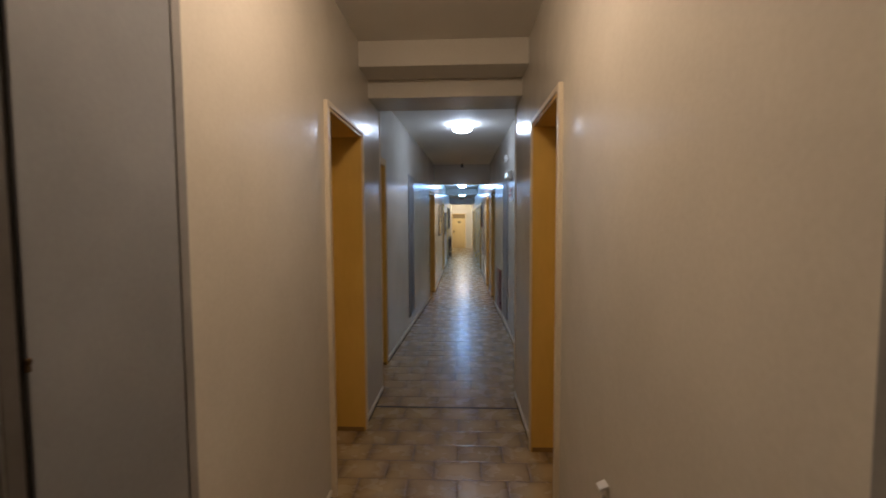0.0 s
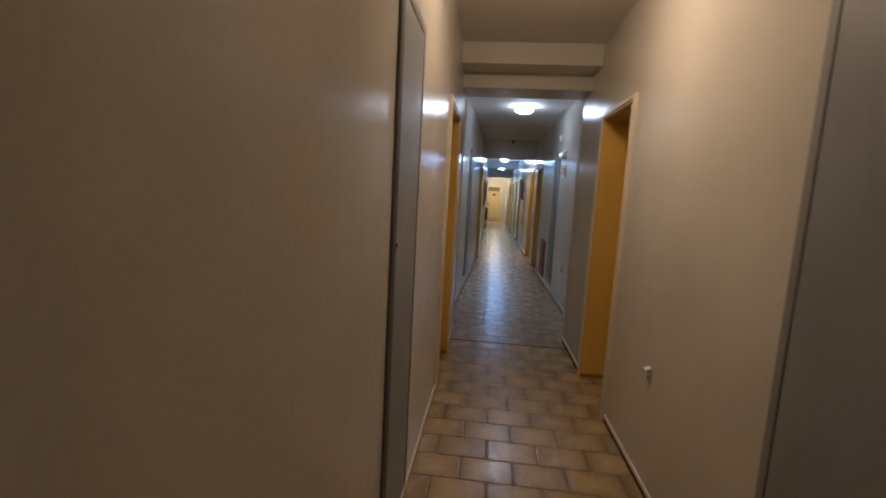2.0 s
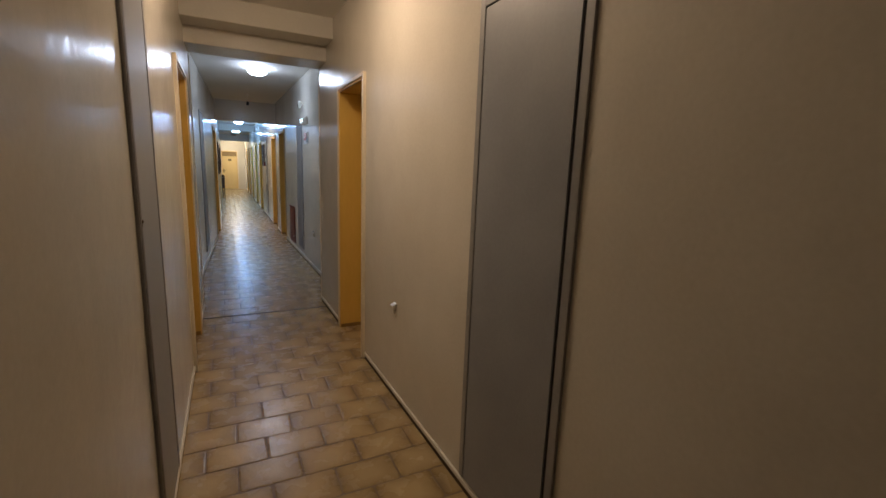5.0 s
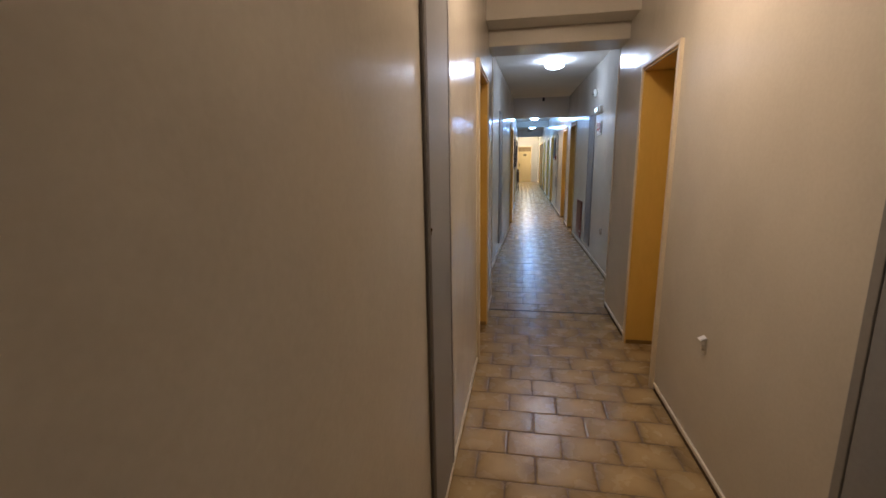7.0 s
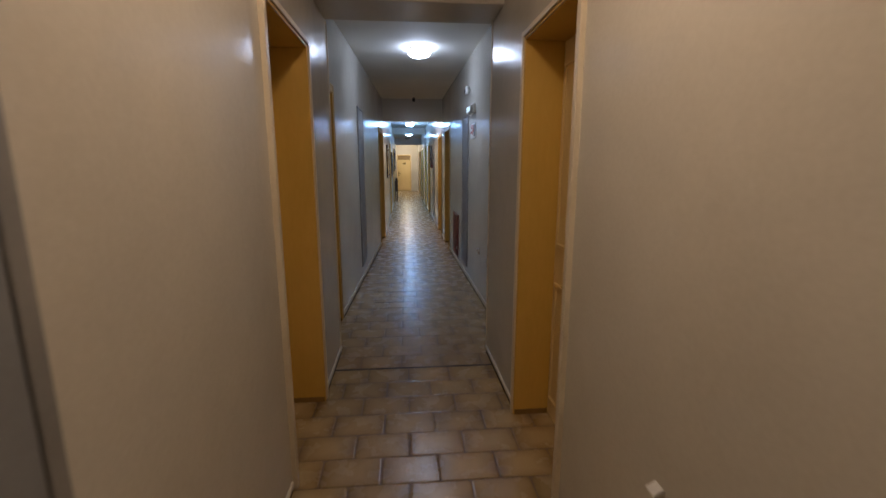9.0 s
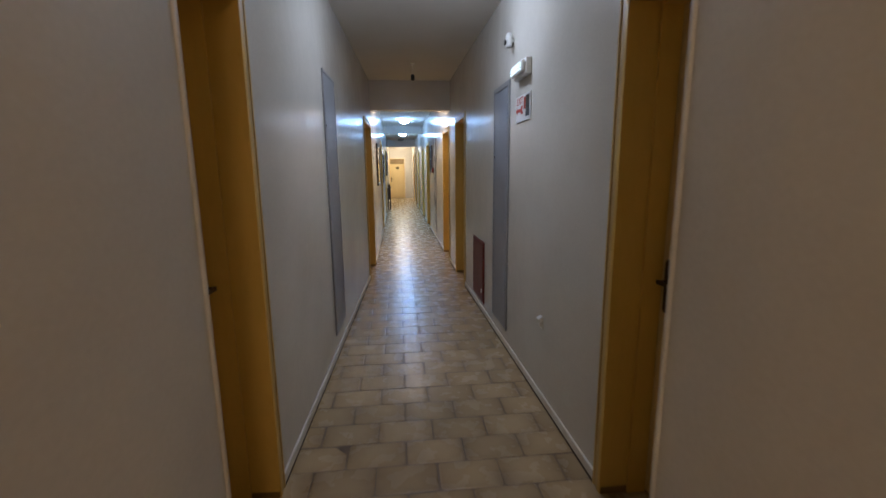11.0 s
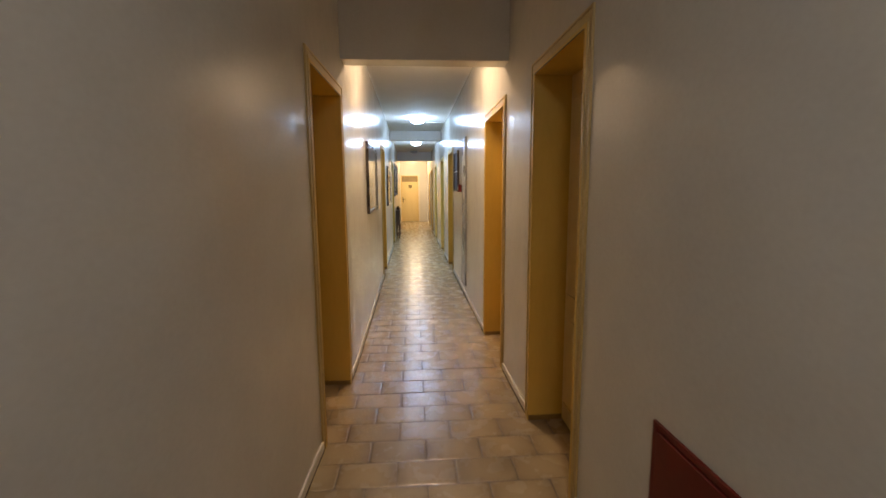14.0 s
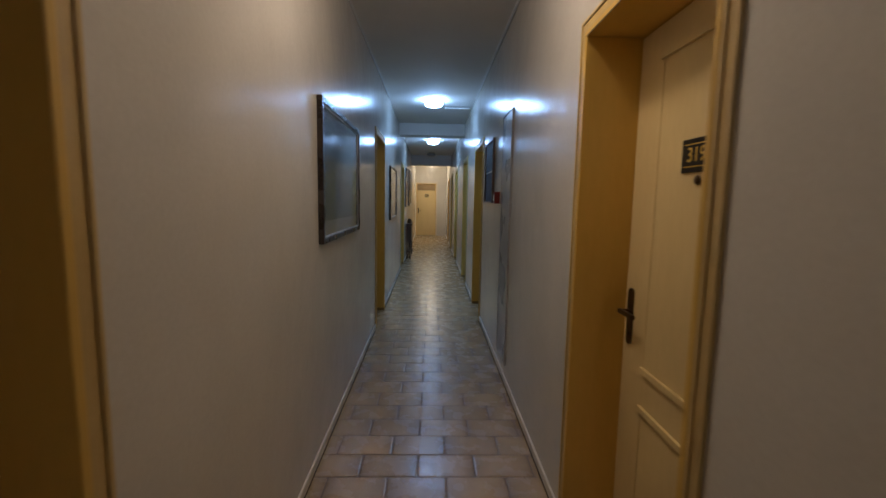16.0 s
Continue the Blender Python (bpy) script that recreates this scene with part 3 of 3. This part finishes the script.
call_point(1, 12.40, 1.42)


def notice(side, y0, y1, z0, z1):
    d = thing("notice_frame", on_wall(side, y0), "dark framed notice hung on the wall", "notice")
    s, w = -side, y1 - y0
    part("frame", boxes((0, 0.022 * s, 0, 0.02, z0, z1), (0, 0.022 * s, w - 0.02, w, z0, z1), (0, 0.0218 * s, 0.019, w - 0.019, z0, z0 + 0.02), (0, 0.0218 * s, 0.019, w - 0.019, z1 - 0.02, z1), bevel=0.003), DARKWOOD, d)
    part("sheet", boxes((0.001 * s, 0.009 * s, 0.018, w - 0.018, z0 + 0.018, z1 - 0.018)), PRINT, d)
    part("line", boxes((0.008 * s, 0.011 * s, 0.05, w - 0.05, (z0 + z1) / 2 - 0.006, (z0 + z1) / 2 + 0.006)), WHITE, d)


notice(1, 12.70, 13.28, 1.37, 1.97)


def console_table(side, y0, y1, depth):
    d = thing("console_table", on_wall(side, y0), "dark wooden console table against the wall", "console table")
    s, w = -side, y1 - y0
    part("top", boxes((0.015 * s, depth * s, 0, w, 0.78, 0.82), bevel=0.006), DARKWOOD, d)
    part("apron", boxes((0.02 * s, (depth - 0.02) * s, 0.03, w - 0.03, 0.40, 0.78), bevel=0.004), DARKWOOD, d)
    for x in (0.025, depth - 0.055):
        for y in (0.04, w - 0.07):
            part("leg", boxes((x * s, (x + 0.03) * s, y, y + 0.03, 0, 0.405), bevel=0.004), DARKWOOD, d)
    part("shelf", boxes((0.03 * s, (depth - 0.03) * s, 0.05, w - 0.05, 0.16, 0.185), bevel=0.004), DARKWOOD, d)


console_table(-1, 18.75, 19.75, 0.15)


def vase(x, y):
    d = thing("vase", pose(x, y, 0.82), "dark round vase on the console table", "vase")
    part("body", lathe([(0, 0), (0.035, 0), (0.05, 0.03), (0.052, 0.055), (0.036, 0.09), (0.024, 0.10), (0.028, 0.115), (0.022, 0.113), (0.018, 0.1), (0, 0.07)], 20), BRONZE, d)


vase(wall_x(-1, 19.1) + 0.08, 19.05)
framed_picture(-1, 18.55, 19.35, 1.22, 2.1)
framed_picture(-1, 20.0, 21.0, 1.22, 2.15)

# Thin cables clipped along the ceiling.
for side in (-1, 1):
    x = wall_x(side, 13.0)
    cable = tagged(new("ceiling_cable", mesh_of(boxes((x - 0.003 * side, x - 0.017 * side, 11.6, 14.6, 2.725, 2.739), bevel=0.002), "ceiling_cable", WHITE)), "thin white cable duct along the ceiling edge", "cable")
tagged(new("ceiling_cable", mesh_of(boxes((0.36, 0.73, 15.20, 15.225, 2.722, 2.739), bevel=0.003), "ceiling_cable", WHITE)), "short white cable duct across the ceiling", "cable")

# Pale corner beads where the walls step back.
structure("trim_1", boxes((wall_x(-1, 3.89) - 0.010, wall_x(-1, 3.89) + 0.007, 3.892, 3.906, 0.0, 2.40), bevel=0.004), SKIRT, "pale painted corner bead of the wall", "trim")
structure("trim_2", boxes((wall_x(1, 3.81) - 0.007, wall_x(1, 3.81) + 0.010, 3.812, 3.826, 0.0, 2.40), bevel=0.004), SKIRT, "pale painted corner bead of the wall", "trim")

# ---- floor ----
BED = boxes((-1.2, 1.3, -3.35, 25.7, -0.15, -0.0014))
floor = structure("floor", BED, GROUT, "tiled corridor floor with brown joints", "floor")


def tile_mesh(wide, deep, seed, mat):
    """One tile with rounded corners, a slightly uneven outline and a softened rim, its top face carrying its own coordinates."""
    rnd = random.Random(seed)
    bm = bmesh.new()
    uv = bm.loops.layers.uv.new("tile")
    r = 0.012
    cx, cy = wide / 2 - 0.0016, deep / 2 - 0.0007
    outline = [(sx * (cx - (r if k else 0)), sy * (cy - (0 if k else r))) for sx, sy, ks in ((1, -1, (1, 0)), (1, 1, (0, 1)), (-1, 1, (1, 0)), (-1, -1, (0, 1))) for k in ks]
    outline = [(x + rnd.uniform(-0.0012, 0.0012), y + rnd.uniform(-0.0012, 0.0012)) for x, y in outline]

    def ring(inset, z):
        return [bm.verts.new((wide / 2 + x * (1 - inset / cx), deep / 2 + y * (1 - inset / cy), z)) for x, y in outline]

    rows = [ring(0, -0.0065), ring(0.0014, -0.0009), ring(0.0080, 0.0)]
    faces = [bm.faces.new(rows[2])]
    n = len(outline)
    for p, q in zip(rows, rows[1:]):
        for k in range(n):
            faces.append(bm.faces.new((p[k], p[(k + 1) % n], q[(k + 1) % n], q[k])))
    for f in faces:
        for lp in f.loops:
            lp[uv].uv = (lp.vert.co.x / wide, lp.vert.co.y / deep)
    me = bpy.data.meshes.new("tile")
    bm.to_mesh(me)
    bm.free()
    me.materials.append(mat)
    return me


def tiles(y0, rows, wide, deep, x_even, single, mat):
    """Rows of tiles in half bond from y0 on; single tiles as pieces of their own, else one joined mesh."""
    kinds = [tile_mesh(wide, deep, seed, mat) for seed in range(5)]
    points, faces, coords = [], [], []
    for r in range(rows):
        y = y0 + r * deep
        lo, hi = wall_x(-1, y + 0.1) - 0.24, wall_x(1, y + 0.1) + 0.24
        for k in range(-5, 6):
            x = x_even + k * wide + (wide / 2 if r % 2 else 0)
            if x + wide < lo + 0.1 or x > hi - 0.1:
                continue
            me = random.choice(kinds)
            m = pose(x + random.uniform(-0.0015, 0.0015), y + random.uniform(-0.0015, 0.0015), random.uniform(-0.0006, 0.0006), random.uniform(-0.15, 0.15), random.uniform(-0.15, 0.15), random.uniform(-0.4, 0.4))
            if single:
                ob = new("tile", me)
                ob.parent = floor
                ob.matrix_world = m
            else:
                base = len(points)
                points.extend(tuple(m @ v.co) for v in me.vertices)
                faces.extend(tuple(base + i for i in p.vertices) for p in me.polygons)
                coords.extend(tuple(c.uv) for c in me.uv_layers["tile"].data)
    if not single:
        me = bpy.data.meshes.new("tiles")
        me.from_pydata(points, [], faces)
        layer = me.uv_layers.new(name="tile")
        for c, at in zip(layer.data, coords):
            c.uv = at
        me.materials.append(mat)
        ob = new("tiles", me)
        ob.parent = floor
        tagged(ob, kind="stuff")


tiles(-3.1875, 17, 0.281, 0.1935, 0.0405, False, TILE_BROWN)
tiles(0.102, 18, 0.281, 0.1935, -0.10, True, TILE_BROWN)
structure("threshold", boxes((-0.75, 0.95, 3.588, 3.603, -0.01, 0.0008), bevel=0.001), GAP, "thin dark joint across the tiled floor", "threshold")
tiles(3.608, 33, 0.297, 0.192, -0.012, True, TILE)
tiles(3.608 + 33 * 0.192, 81, 0.297, 0.192, 0.137, False, TILE)
